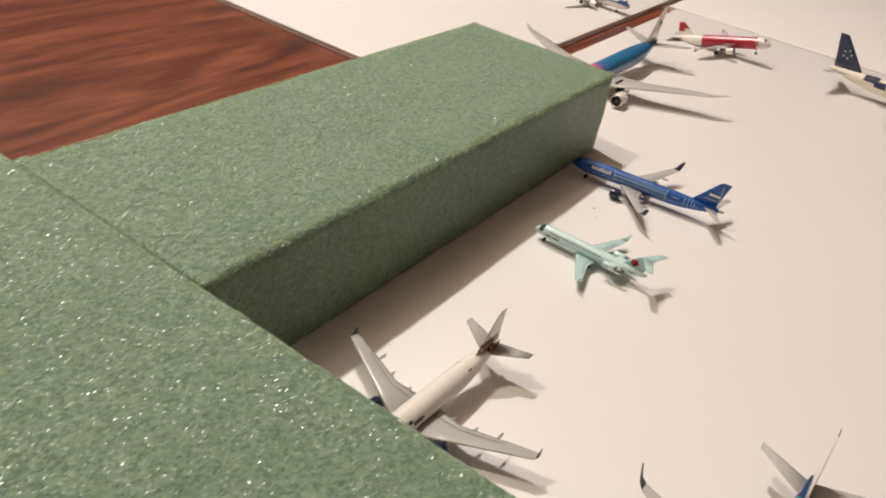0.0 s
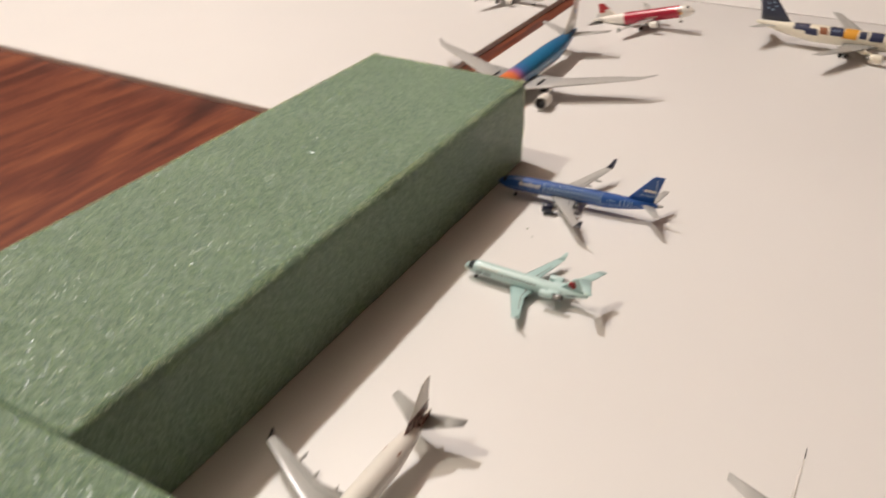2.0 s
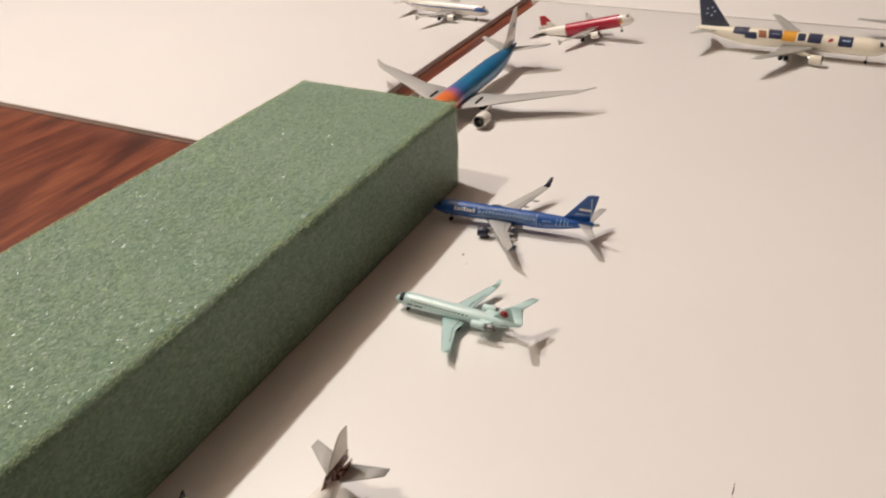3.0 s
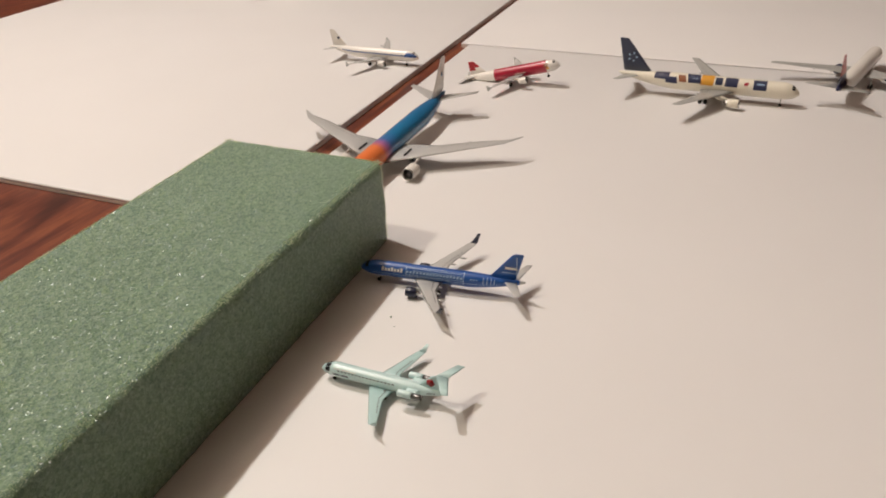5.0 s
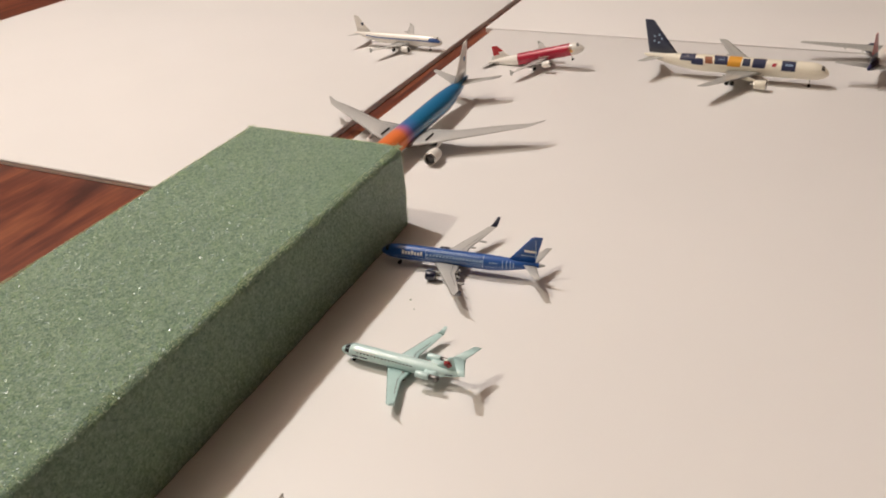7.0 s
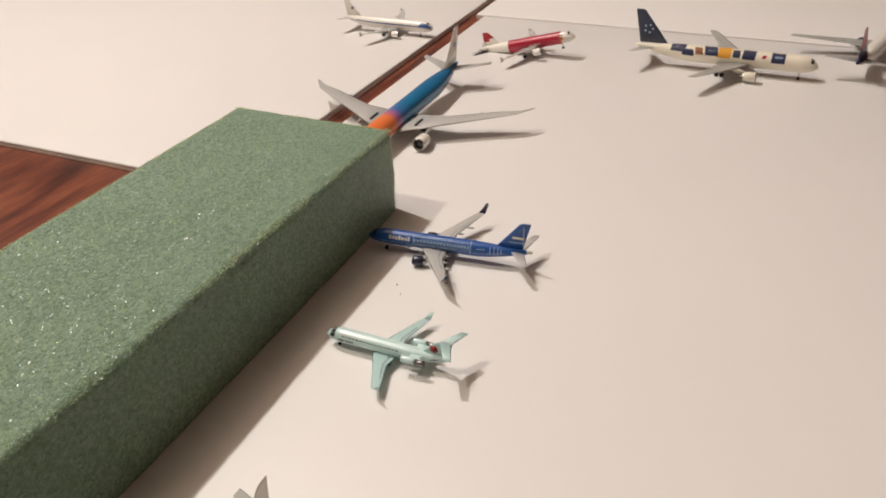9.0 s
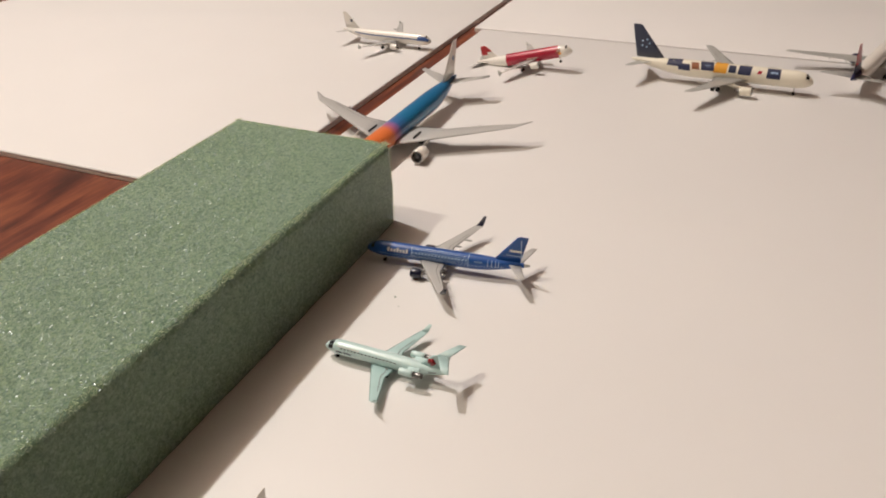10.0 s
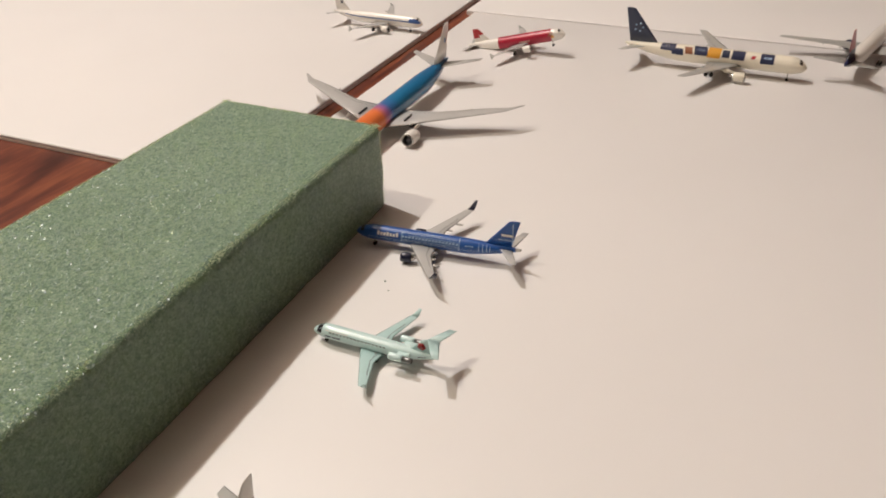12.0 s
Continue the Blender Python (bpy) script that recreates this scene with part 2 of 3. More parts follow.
def build_table():
    table = new("dining_table")
    table.location = (-0.05, 0.25, FLOOR_Z)
    tagged(table, "polished red-brown mahogany dining table on four legs", "table")
    top = TABLE_TOP - FLOOR_Z
    part("tabletop", box(-1.1, -0.85, top - 0.028, 1.1, 0.95, top, 0.004), WOOD, table, smooth=False)
    for sx in (-1, 1):
        for y in (-0.76, 0.86):
            part("leg", turned([(0, 0.022), (0.05, 0.026), (0.45, 0.034), (0.6, 0.03), (top - 0.028, 0.036)], (sx * 1.0, y, 0), (0, 0, 1), 20), WOOD, table)
    part("apron", box(-0.98, -0.78, top - 0.11, 0.98, -0.755, top - 0.028), WOOD, table, smooth=False)
    part("apron", box(-0.98, 0.855, top - 0.11, 0.98, 0.88, top - 0.028), WOOD, table, smooth=False)
    part("apron", box(-1.01, -0.755, top - 0.11, -0.985, 0.855, top - 0.028), WOOD, table, smooth=False)
    part("apron", box(0.985, -0.755, top - 0.11, 1.01, 0.855, top - 0.028), WOOD, table, smooth=False)
    return table


build_table()


def build_board(x0, y0, x1, y1, label, worn):
    """A sheet of white-faced foam board: a paler core between two card faces, its upper edge rounded by worn metres."""
    board = new("foam_board")
    tagged(board, label, "foam board", group="white boards on the table")
    cx, cy = (x0 + x1) / 2, (y0 + y1) / 2
    board.location = (cx, cy, TABLE_TOP)
    hx, hy = (x1 - x0) / 2, (y1 - y0) / 2
    part("card_face", box(-hx, -hy, BOARD - 0.0030, hx, hy, BOARD, worn, 3), CARD, board)
    part("core", box(-hx + 0.0001, -hy + 0.0001, 0.0006, hx - 0.0001, hy - 0.0001, BOARD - 0.0030), CARD_EDGE, board, "pale foam core between card faces", False)
    part("card_backing", box(-hx + 0.0003, -hy + 0.0003, 0, hx - 0.0003, hy - 0.0003, 0.0006), CARD, board, smooth=False)
    return board


build_board(-0.695, -0.009, -0.1135, 0.74, "white foam board lying beside a narrow gap of bare table", 0.0014)
build_board(-0.0945, -0.50, 0.62, 0.3905, "large white foam board carrying the green foam blocks", 0.0007)
build_board(-0.1045, 0.3943, 0.62, 1.10, "white foam board butted against the board in front", 0.0007)


# ---------------------------------------------------------------- green foam blocks
def foam_block(x0, y0, x1, y1, height, label, seed, cut_end, touching):
    """A cut foam block: a fine skin whose faces dip and whose edges are rubbed round and nicked,
    but for the stretch of its cut end that butts against the other block."""
    cx, cy = (x0 + x1) / 2, (y0 + y1) / 2
    hx, hy = (x1 - x0) / 2, (y1 - y0) / 2
    step = 0.0011
    nx, ny, nz = int(2 * hx / step), int(2 * hy / step), int(height / step)
    bm = bmesh.new()
    made = {}

    def vert(i, j, k):
        key = (i, j, k)
        if key not in made:
            p = Vector((-hx + 2 * hx * i / nx, -hy + 2 * hy * j / ny, height * k / nz))
            # round the edges: pull points near two faces inwards
            r = 0.0010 if abs(p.y - cut_end * hy) < 0.006 else 0.0036
            q = Vector((min(max(p.x, -hx + r), hx - r), min(max(p.y, -hy + r), hy - r), min(max(p.z, r * 0.3), height - r)))
            d = p - q
            nicks = noise.noise(Vector((p.x * 90 + seed, p.y * 90, p.z * 90)))
            if d.length > 1e-9:
                p = q + d.normalized() * (r if sum(abs(c) > 1e-6 for c in d) > 1 else d.length)
                if sum(abs(c) > 1e-6 for c in d) > 1:
                    p -= d.normalized() * (max(0.0, nicks) * 0.0005 + max(0.0, noise.noise(Vector((p.x * 38, p.y * 38 + seed, p.z * 38)))) * 0.0014)
            out = Vector((p.x / hx, p.y / hy, (p.z - height / 2) / (height / 2)))
            big = max(range(3), key=lambda a: abs(out[a]))
            n = Vector((0, 0, 0))
            n[big] = 1 if out[big] > 0 else -1
            if not (big == 2 and n[2] < 0):
                p += n * (0.00026 * noise.noise(p * 1150 + Vector((seed, 0, 0))) + 0.0004 * noise.noise(p * 45 + Vector((0, seed, 0))))
            made[key] = bm.verts.new(p)
        return made[key]

    def face(a, b, c, d):
        bm.faces.new((vert(*a), vert(*b), vert(*c), vert(*d)))

    for i in range(nx):
        for j in range(ny):
            face((i, j, nz), (i + 1, j, nz), (i + 1, j + 1, nz), (i, j + 1, nz))
            face((i, j, 0), (i, j + 1, 0), (i + 1, j + 1, 0), (i + 1, j, 0))
    for k in range(nz):
        for i in range(nx):
            face((i, 0, k), (i + 1, 0, k), (i + 1, 0, k + 1), (i, 0, k + 1))
            face((i, ny, k), (i, ny, k + 1), (i + 1, ny, k + 1), (i + 1, ny, k))
        for j in range(ny):
            face((0, j, k), (0, j, k + 1), (0, j + 1, k + 1), (0, j + 1, k))
            face((nx, j, k), (nx, j + 1, k), (nx, j + 1, k + 1), (nx, j, k + 1))
    me = to_mesh(bm, "foam_block", FOAM)
    ob = new("foam_block", me)
    ob.location = (cx, cy, 0.0002)
    tagged(ob, label, "foam block", group="green foam terminal blocks")
    # torn cell walls along the rubbed edges, their pale tone painting in a rim glow
    rng = random.Random(seed)
    verts, faces = [], []

    def flake(x, y, z, nx, ny, nz):
        n = Vector((nx, ny, nz)).normalized()
        lean = Vector((rng.uniform(-1, 1), rng.uniform(-1, 1), rng.uniform(-1, 1)))
        side = n.cross(lean).normalized() * rng.uniform(0.00010, 0.00026)
        tip = (n + lean * 0.7).normalized() * rng.uniform(0.0004, 0.0011)
        c = Vector((x, y, z)) - n * 0.0003
        verts.extend((c - side, c + side, c + tip))
        faces.append((len(verts) - 3, len(verts) - 2, len(verts) - 1))

    r = 0.0034
    for sx, sy in ((1, 0), (-1, 0), (0, 1), (0, -1)):
        run = hy if sx else hx
        for _ in range(int(2 * run * 1000 * 16)):
            u = rng.uniform(-run, run)
            if sy == cut_end and touching[0] < u < touching[1]:
                continue
            a = rng.triangular(0.35, math.pi / 2 + 0.45, 1.35)
            along = (hx - r + r * math.cos(min(max(a, 0), math.pi / 2)))
            over = (hy - r + r * math.cos(min(max(a, 0), math.pi / 2)))
            drop = rng.expovariate(1 / 0.0020) if a < 0 else 0
            back = rng.expovariate(1 / 0.0016) if a > math.pi / 2 else 0
            z = height - r + r * math.sin(min(max(a, 0), math.pi / 2)) - drop
            flake(sx * (along - back) if sx else u, sy * (over - back) if sy else u, z, sx * math.cos(a), sy * math.cos(a), math.sin(a))
    for sx in (1, -1):
        for sy in (1, -1):
            for _ in range(int(height * 1000 * 8)):
                a = rng.uniform(0, math.pi / 2)
                flake(sx * (hx - r + r * math.cos(a)), sy * (hy - r + r * math.sin(a)), rng.uniform(0.001, height - 0.003), sx * math.cos(a), sy * math.sin(a), 0)
    fray = bpy.data.meshes.new("frayed_rim_glow")
    fray.from_pydata(verts, [], faces)
    fray.materials.append(FRAY_GLOW)
    torn = new("frayed_rim_glow", fray)
    torn.parent = ob
    tagged(torn, "frayed green cell walls paled to mimic an edge glow", kind="stuff")
    return ob


foam_block(-0.1025, -0.3045, 0.0010, 0.0008, 0.0495, "long sparkling green craft foam block with rubbed edges", 3, -1, (-0.06, 0.06))
foam_block(-0.155, -0.408, 0.150, -0.3052, 0.0505, "green craft foam block butted square against another", 11, 1, (-0.100, 0.002))


# ---------------------------------------------------------------- model aircraft
SEG = 40


class Body:
    """The fuselage's surface: x runs back from the nose at 0 to -length; angle 0 is the top, positive to its left."""

    def __init__(self, length, width, height, centre, nose, tail_from, tail_end, droop=0.25, tail_rise=0.62):
        self.length, self.w, self.h, self.c = length, width / 2, height / 2, centre
        self.nose, self.tail_from, self.tail_end, self.droop, self.rise = nose, tail_from, tail_end, droop, tail_rise

    def size(self, x):
        s = min(max(-x, 0.0), self.length)
        if s < self.nose:
            u = 1 - s / self.nose
            return max(1 - u ** 2.1, 0.0) ** 0.62
        if s > self.tail_from:
            u = (s - self.tail_from) / (self.length - self.tail_from)
            return 1 - (1 - self.tail_end) * u ** 1.55
        return 1.0

    def middle(self, x):
        s = min(max(-x, 0.0), self.length)
        k = self.size(x)
        if s < self.nose:
            return self.c - self.droop * self.h * (1 - k)
        if s > self.tail_from:
            return self.c + self.rise * self.h * (1 - k)
        return self.c

    def at(self, x, angle, lift=0.0):
        k = self.size(x)
        return Vector((x, (self.w * k + lift) * math.sin(angle), self.middle(x) + (self.h * k + lift) * math.cos(angle)))

    def skin(self, rings=90):
        xs = []
        for i in range(rings + 1):
            u = i / rings
            xs.append(-self.length * (u ** 1.35 if u < 0.5 else u * (1 + (0.5 ** 0.35 - 1) * (1 - u) * 2)))
        xs[0] = -self.length * 0.0006
        xs.sort(reverse=True)
        return loft([[self.at(x, 2 * math.pi * (k + 0.5) / SEG) for k in range(SEG)] for x in xs])


def patch(body, x0, x1, a0, a1, lift=0.00006, skew=0.0, nx=6, na=0):
    """A thin print that follows the fuselage between two stations and two angles in degrees."""
    bm = bmesh.new()
    na = na or max(3, int(abs(a1 - a0) / 5))
    grid = []
    for i in range(nx + 1):
        row = []
        for k in range(na + 1):
            u, v = i / nx, k / na
            row.append(bm.verts.new(body.at(-(x0 + (x1 - x0) * u + skew * (v - 0.5)), radians(a0 + (a1 - a0) * v), lift)))
        grid.append(row)
    for i in range(nx):
        for k in range(na):
            bm.faces.new((grid[i][k], grid[i][k + 1], grid[i + 1][k + 1], grid[i + 1][k]))
    return bm


def join_bm(bms):
    whole = bmesh.new()
    for b in bms:
        me = bpy.data.meshes.new("piece")
        b.to_mesh(me)
        b.free()
        whole.from_mesh(me)
        bpy.data.meshes.remove(me)
    return whole


def aerofoil(lead, chord, thick, up=(0, 0, 1), points=10):
    """A ring of points round a wing section that starts at lead and runs back along -x."""
    up = Vector(up)
    ring = []
    for side in (1, -1):
        for i in range(points):
            u = i / points if side > 0 else 1 - i / points
            t = thick * (1.48 * math.sqrt(max(u, 0)) - 0.63 * u - 1.758 * u ** 2 + 1.4215 * u ** 3 - 0.5075 * u ** 4) + 0.012 * thick
            ring.append(Vector(lead) + Vector((-u * chord, 0, 0)) + up * (t * chord * side * (1.0 if side > 0 else 0.7)))
    return ring


def wing_mesh(sections, up=(0, 0, 1)):
    return loft([aerofoil(p, c, t, up) for p, c, t in sections])


def wheel(bm_list, x, y, r, w):
    bm_list.append(turned([(-w / 2, r * 0.5), (-w / 2, r * 0.85), (-w * 0.35, r), (w * 0.35, r), (w / 2, r * 0.85), (w / 2, r * 0.5)], (x, y, r), (0, 1, 0), 14))


def airliner(label, nose_at, heading, spec, pitch=0.0):
    """A die-cast model aircraft on its wheels; nose_at is the spot on the board under the nose, heading in degrees from +x.
    With a pitch it rocks back on its main wheels."""
    s = spec
    L = s["length"]
    plane = new("model_airplane")
    tagged(plane, label, "model airplane", group="model airplanes on the boards")
    body = Body(L, s["width"], s["height"], s["centre"], s["nose"] * L, s["tail_from"] * L, s.get("tail_end", 0.14), s.get("droop", 0.28), s.get("rise", 0.62))
    skin = body.skin()
    mats = s["skin"]
    if len(mats) > 1:
        for f in skin.faces:
            c = f.calc_center_median()
            z = (c.z - body.middle(c.x)) / max(body.h * body.size(c.x), 1e-6)
            f.material_index = s["livery"](-c.x / L, z, c.y)
    part("fuselage", skin, mats, plane)
    # wings
    half, root, tip = s["span"] / 2, s["root_chord"], s["tip_chord"]
    lead, sweep, wz = -s["wing_at"] * L, math.tan(radians(s["sweep"])), s["wing_z"]
    rise = math.tan(radians(s.get("dihedral", 5.0)))
    for side, word in ((1, "left"), (-1, "right")):
        def spot(y, dz=0.0):
            return Vector((lead - sweep * (y - s["width"] * 0.3), side * y, wz + rise * y + dz))
        y0, yk = s["width"] * 0.25, half * 0.36
        kink = root * 0.5 + tip * 0.18
        sec = [(spot(y0), root, 0.10), (spot(yk), kink, 0.09), (spot(half * 0.72), kink * 0.45 + tip * 0.55, 0.085), (spot(half * 0.985), tip, 0.08)]
        if s.get("raked"):
            e = spot(half)
            sec[-1] = (spot(half * 0.90), tip, 0.08)
            sec.append((e + Vector((-tip * 0.9, 0, 0.0003)), tip * 0.25, 0.08))
        else:
            sec.append((spot(half) + Vector((-tip * 0.25, 0, 0)), tip * 0.7, 0.06))
        wing = part("wing", wing_mesh(sec), s["wing_paint"], plane)
        # control-surface line on top of the wing
        flap = bmesh.new()
        a = [spot(yy) + Vector((-cc * 0.70, 0, cc * 0.055)) for yy, cc in ((y0 * 2.2, root * 0.93), (yk, kink), (half * 0.72, kink * 0.45 + tip * 0.55))]
        b = [p + Vector((-0.00022, 0, -0.00001)) for p in a]
        for i in range(2):
            flap.faces.new([flap.verts.new(v) for v in (a[i], a[i + 1], b[i + 1], b[i])])
        part("flap_line", flap, DARK_GREY, wing, smooth=False)
        edge = []
        for p, c, t in sec[:-1]:
            r = c * 0.013
            edge.append([p + Vector((c * 0.004 + r * 0.4 * math.cos(k * math.pi / 4), 0, r * math.sin(k * math.pi / 4))) for k in range(8)])
        part("leading_edge", loft(edge), STEEL, wing, "bare metal leading edge")
        if "root_mark" in s:
            m0, m1, my = s["root_mark"]
            base = wz + rise * my + root * 0.062
            part("walkway_mark", box(-m1, side * my - 0.0005, base - 0.0008, -m0, side * my + 0.0005, base + 0.0001), BLACK, wing, smooth=False)
        for f in s.get("fairings", ()):
            y = half * f
            cc = kink if f > 0.3 else root * 0.8
            p = spot(y) + Vector((-cc * 0.72, 0, -0.0005))
            part("flap_fairing", turned([(0, 0.0001), (0.001, 0.0005), (0.003, 0.0006), (0.0046, 0.0001)], p, (-1, 0, 0), 10), s["wing_paint"], wing)
        kind = s.get("winglet")
        if kind:
            size, mat = s["winglet_size"], s["winglet_paint"]
            e = spot(half * 0.985)
            if kind == "fence":
                sec2 = [(e + Vector((-tip * 0.9, 0, -size * 0.55)), tip * 0.25, 0.06), (e + Vector((-tip * 0.15, side * 0.0002, 0)), tip * 0.95, 0.07), (e + Vector((-tip * 0.85, side * 0.0003, size * 0.6)), tip * 0.25, 0.06)]
                part("wingtip_fence", wing_mesh(sec2, (0, 1, 0)), mat, wing)
            else:
                sec2 = [(e + Vector((-tip * 0.08, 0, 0)), tip * 0.95, 0.08), (e + Vector((-tip * 0.4, side * size * 0.28, size * 0.22)), tip * 0.72, 0.08), (e + Vector((-tip * 1.0, side * size * 0.55, size)), tip * 0.38, 0.08)]
                part("winglet", wing_mesh(sec2, (0, side * -0.7, 0.7)), mat, wing)
        # engine under the wing or at the tail
        er, el = s["engine_radius"], s["engine_length"]
        if s.get("rear_engine"):
            ex, ey, ez = -s["engine_at"] * L, side * s["engine_out"], s["engine_z"]
            pylon = box(ex - el * 0.75, min(side * s["width"] * 0.3, ey), ez - 0.0005, ex - el * 0.25, max(side * s["width"] * 0.3, ey), ez + 0.0005, 0.0002, 1)
        else:
            ey = side * s["engine_out"]
            ex, ez = -s["engine_at"] * L, s["engine_z"]
            top = spot(abs(ey))
            pylon = wing_mesh([(Vector((ex - el * 0.22, ey, ez + er * 0.5)), el * 0.95, 0.05), (Vector((top.x + 0.0006, ey, top.z)), el * 0.75, 0.05)], (0, 1, 0))
        shell = 0.60 if s.get("rear_engine") else 0.72
        n = part("engine", turned([(0.0004, er * 0.80), (0.0, er * 0.88), (0.0003, er * 0.95), (el * 0.3, er), (el * (shell - 0.1), er * 0.95), (el * shell, er * 0.84), (el * (shell - 0.01), er * 0.6), (el * (shell - 0.12), er * 0.3)], (ex, ey, ez), (-1, 0, 0), 24, False), s["engine_paint"], plane)
        part("intake_fan", turned([(el * 0.12, er * 0.82), (el * 0.125, er * 0.3), (el * 0.03, 0.00003)], (ex, ey, ez), (-1, 0, 0), 20), s.get("fan_paint", DARK_GREY), n)
        part("intake_lip", turned([(0.0012, er * 0.80), (0.0003, er * 0.82), (-0.0001, er * 0.88), (0.0003, er * 0.955), (0.0009, er * 0.965)], (ex, ey, ez), (-1, 0, 0), 24, False), s.get("lip_paint", STEEL), n)
        pipe = [(0.5, 0.82), (0.97, 0.74), (0.99, 0.66), (0.9, 0.5), (0.8, 0.1)] if s.get("rear_engine") else [(0.55, 0.62), (0.84, 0.52), (0.86, 0.3), (1.0, 0.1)]
        part("exhaust_cone", turned([(el * a, er * b) for a, b in pipe], (ex, ey, ez), (-1, 0, 0), 18), DULL_STEEL if s.get("rear_engine") else STEEL, n, "bare metal exhaust")
        part("pylon", pylon, s.get("pylon_paint", s["engine_paint"]), plane)
        # tail plane
        hs, hr, ht = s["stab_span"] / 2, s["stab_root"], s["stab_tip"]
        hx, hz = -s["stab_at"] * L, s["stab_z"]
        hsw, hd = math.tan(radians(s.get("stab_sweep", 32))), math.tan(radians(s.get("stab_dihedral", 6)))
        part("tailplane", wing_mesh([(Vector((hx, 0, hz)), hr, 0.07), (Vector((hx - hsw * hs * 0.6, side * hs * 0.6, hz + hd * hs * 0.6)), hr * 0.4 + ht * 0.6, 0.07), (Vector((hx - hsw * hs, side * hs, hz + hd * hs)), ht, 0.06)]), s["stab_paint"], plane)
        # main gear
        gx, gy, wr = -s["gear_at"] * L, side * s["gear_out"], s["wheel"]
        part("landing_leg", turned([(0, wr * 0.28), (wz + 0.001 - wr, wr * 0.34)], (gx, gy, wr), (0, 0, 1), 10), GREY, plane)
        for dx in s.get("bogie", (0.0,)):
            for dy in (-1, 1):
                w = []
                wheel(w, gx + dx, gy + dy * wr * 0.62, wr, wr * 0.7)
                part("wheel", w[0], RUBBER, plane)
    # belly fairing between the wings
    f0, f1 = lead + root * 0.22, lead - root * 1.22
    belly = []
    for i in range(13):
        u = i / 12
        k = max(math.sin(math.pi * u), 0.02) ** 0.5
        belly.append([Vector((f0 + (f1 - f0) * u, s["width"] * 0.47 * k * math.cos(a), wz + 0.0004 + s["height"] * 0.20 * k * math.sin(a))) for a in (2 * math.pi * j / 20 for j in range(20))])
    part("belly_fairing", loft(belly), s.get("belly_paint", s["wing_paint"]), plane)
    # nose gear
    nx, nr = -s["nose_gear"] * L, s["wheel"] * 0.72
    part("nose_leg", turned([(0, nr * 0.3), (body.middle(nx) - body.h * 0.6 - nr, nr * 0.36)], (nx, 0, nr), (0, 0, 1), 10), GREY, plane)
    for dy in (-1, 1):
        w = []
        wheel(w, nx, dy * nr * 0.55, nr, nr * 0.7)
        part("nose_wheel", w[0], RUBBER, plane)
    # fin
    fx, fr, ft, fz0, fz1 = -s["fin_at"] * L, s["fin_root"], s["fin_tip"], s["fin_base"], s["fin_top"]
    fsw = math.tan(radians(s["fin_sweep"]))
    z_mid = fz0 + (fz1 - fz0) * 0.5
    levels = [fz0, fz0 + (fz1 - fz0) * 0.3, z_mid, fz0 + (fz1 - fz0) * 0.75, fz1 - 0.0006, fz1]
    sec = []
    for z in levels:
        u = (z - fz0) / (fz1 - fz0)
        c = fr + (ft - fr) * u
        x = fx - fsw * (z - fz0)
        if z == fz1:
            c, x = c * 0.75, x - c * 0.2
        sec.append((Vector((x, 0, z)), c, 0.075))
    fin_bm = wing_mesh(sec, (0, 1, 0))
    fmats = s["fin_paint"]
    if len(fmats) > 1:
        for f in fin_bm.faces:
            c = f.calc_center_median()
            f.material_index = s["fin_livery"]((c.z - fz0) / (fz1 - fz0), c.x)
    fin = part("tail_fin", fin_bm, fmats, plane)
    # flight-deck windows
    ck = s["cockpit"]
    glass = [patch(body, ck[0], ck[1], a0, a1, 0.00005) for a0, a1 in ((3, ck[2] * 0.5), (ck[2] * 0.5 + 3, ck[2]), (-ck[2] * 0.5, -3), (-ck[2], -ck[2] * 0.5 - 3))]
    part("cockpit_window", join_bm(glass), BLACK, plane, "black printed cockpit windows")
    # cabin windows: small dark prints on both sides
    if "cabin" in s:
        c0, c1, step, ang, size, mat = s["cabin"]
        for side in (1, -1):
            row, x = [], c0
            while x < c1:
                row.append(patch(body, x, x + size, side * (ang - 4), side * (ang + 4), 0.00005, nx=1, na=1))
                x += step
            part("window_row", join_bm(row), mat, plane, "row of tiny printed cabin windows")
    for name, x0, x1, a0, a1, mat, skew, text in s.get("prints", ()):
        part(name, patch(body, x0, x1, a0, a1, 0.00010, skew, 10), mat, plane, text)
    for name, x0, z0, size, mat in s.get("fin_prints", ()):
        for side in (1, -1):
            bm = turned([(0, 0.00002), (0.00001, size)], (x0, side * s.get("fin_face", 0.0007), z0), (0, side, 0), 5)
            part(name, bm, mat, fin)
    back = s["gear_at"] * L
    for name, x0, x1, z0, z1, mat in s.get("fin_bars", ()):
        for side in (1, -1):
            f = side * s.get("fin_face", 0.0007)
            part(name, box(-x1, f - 0.00006, z0, -x0, f + 0.00006, z1), mat, fin, smooth=False)
    plane.matrix_world = pose(nose_at[0], nose_at[1], 0.0, 0, 0, heading) @ pose(-back, 0, 0, 0, -pitch, 0) @ pose(back, 0, 0)
    return plane, body


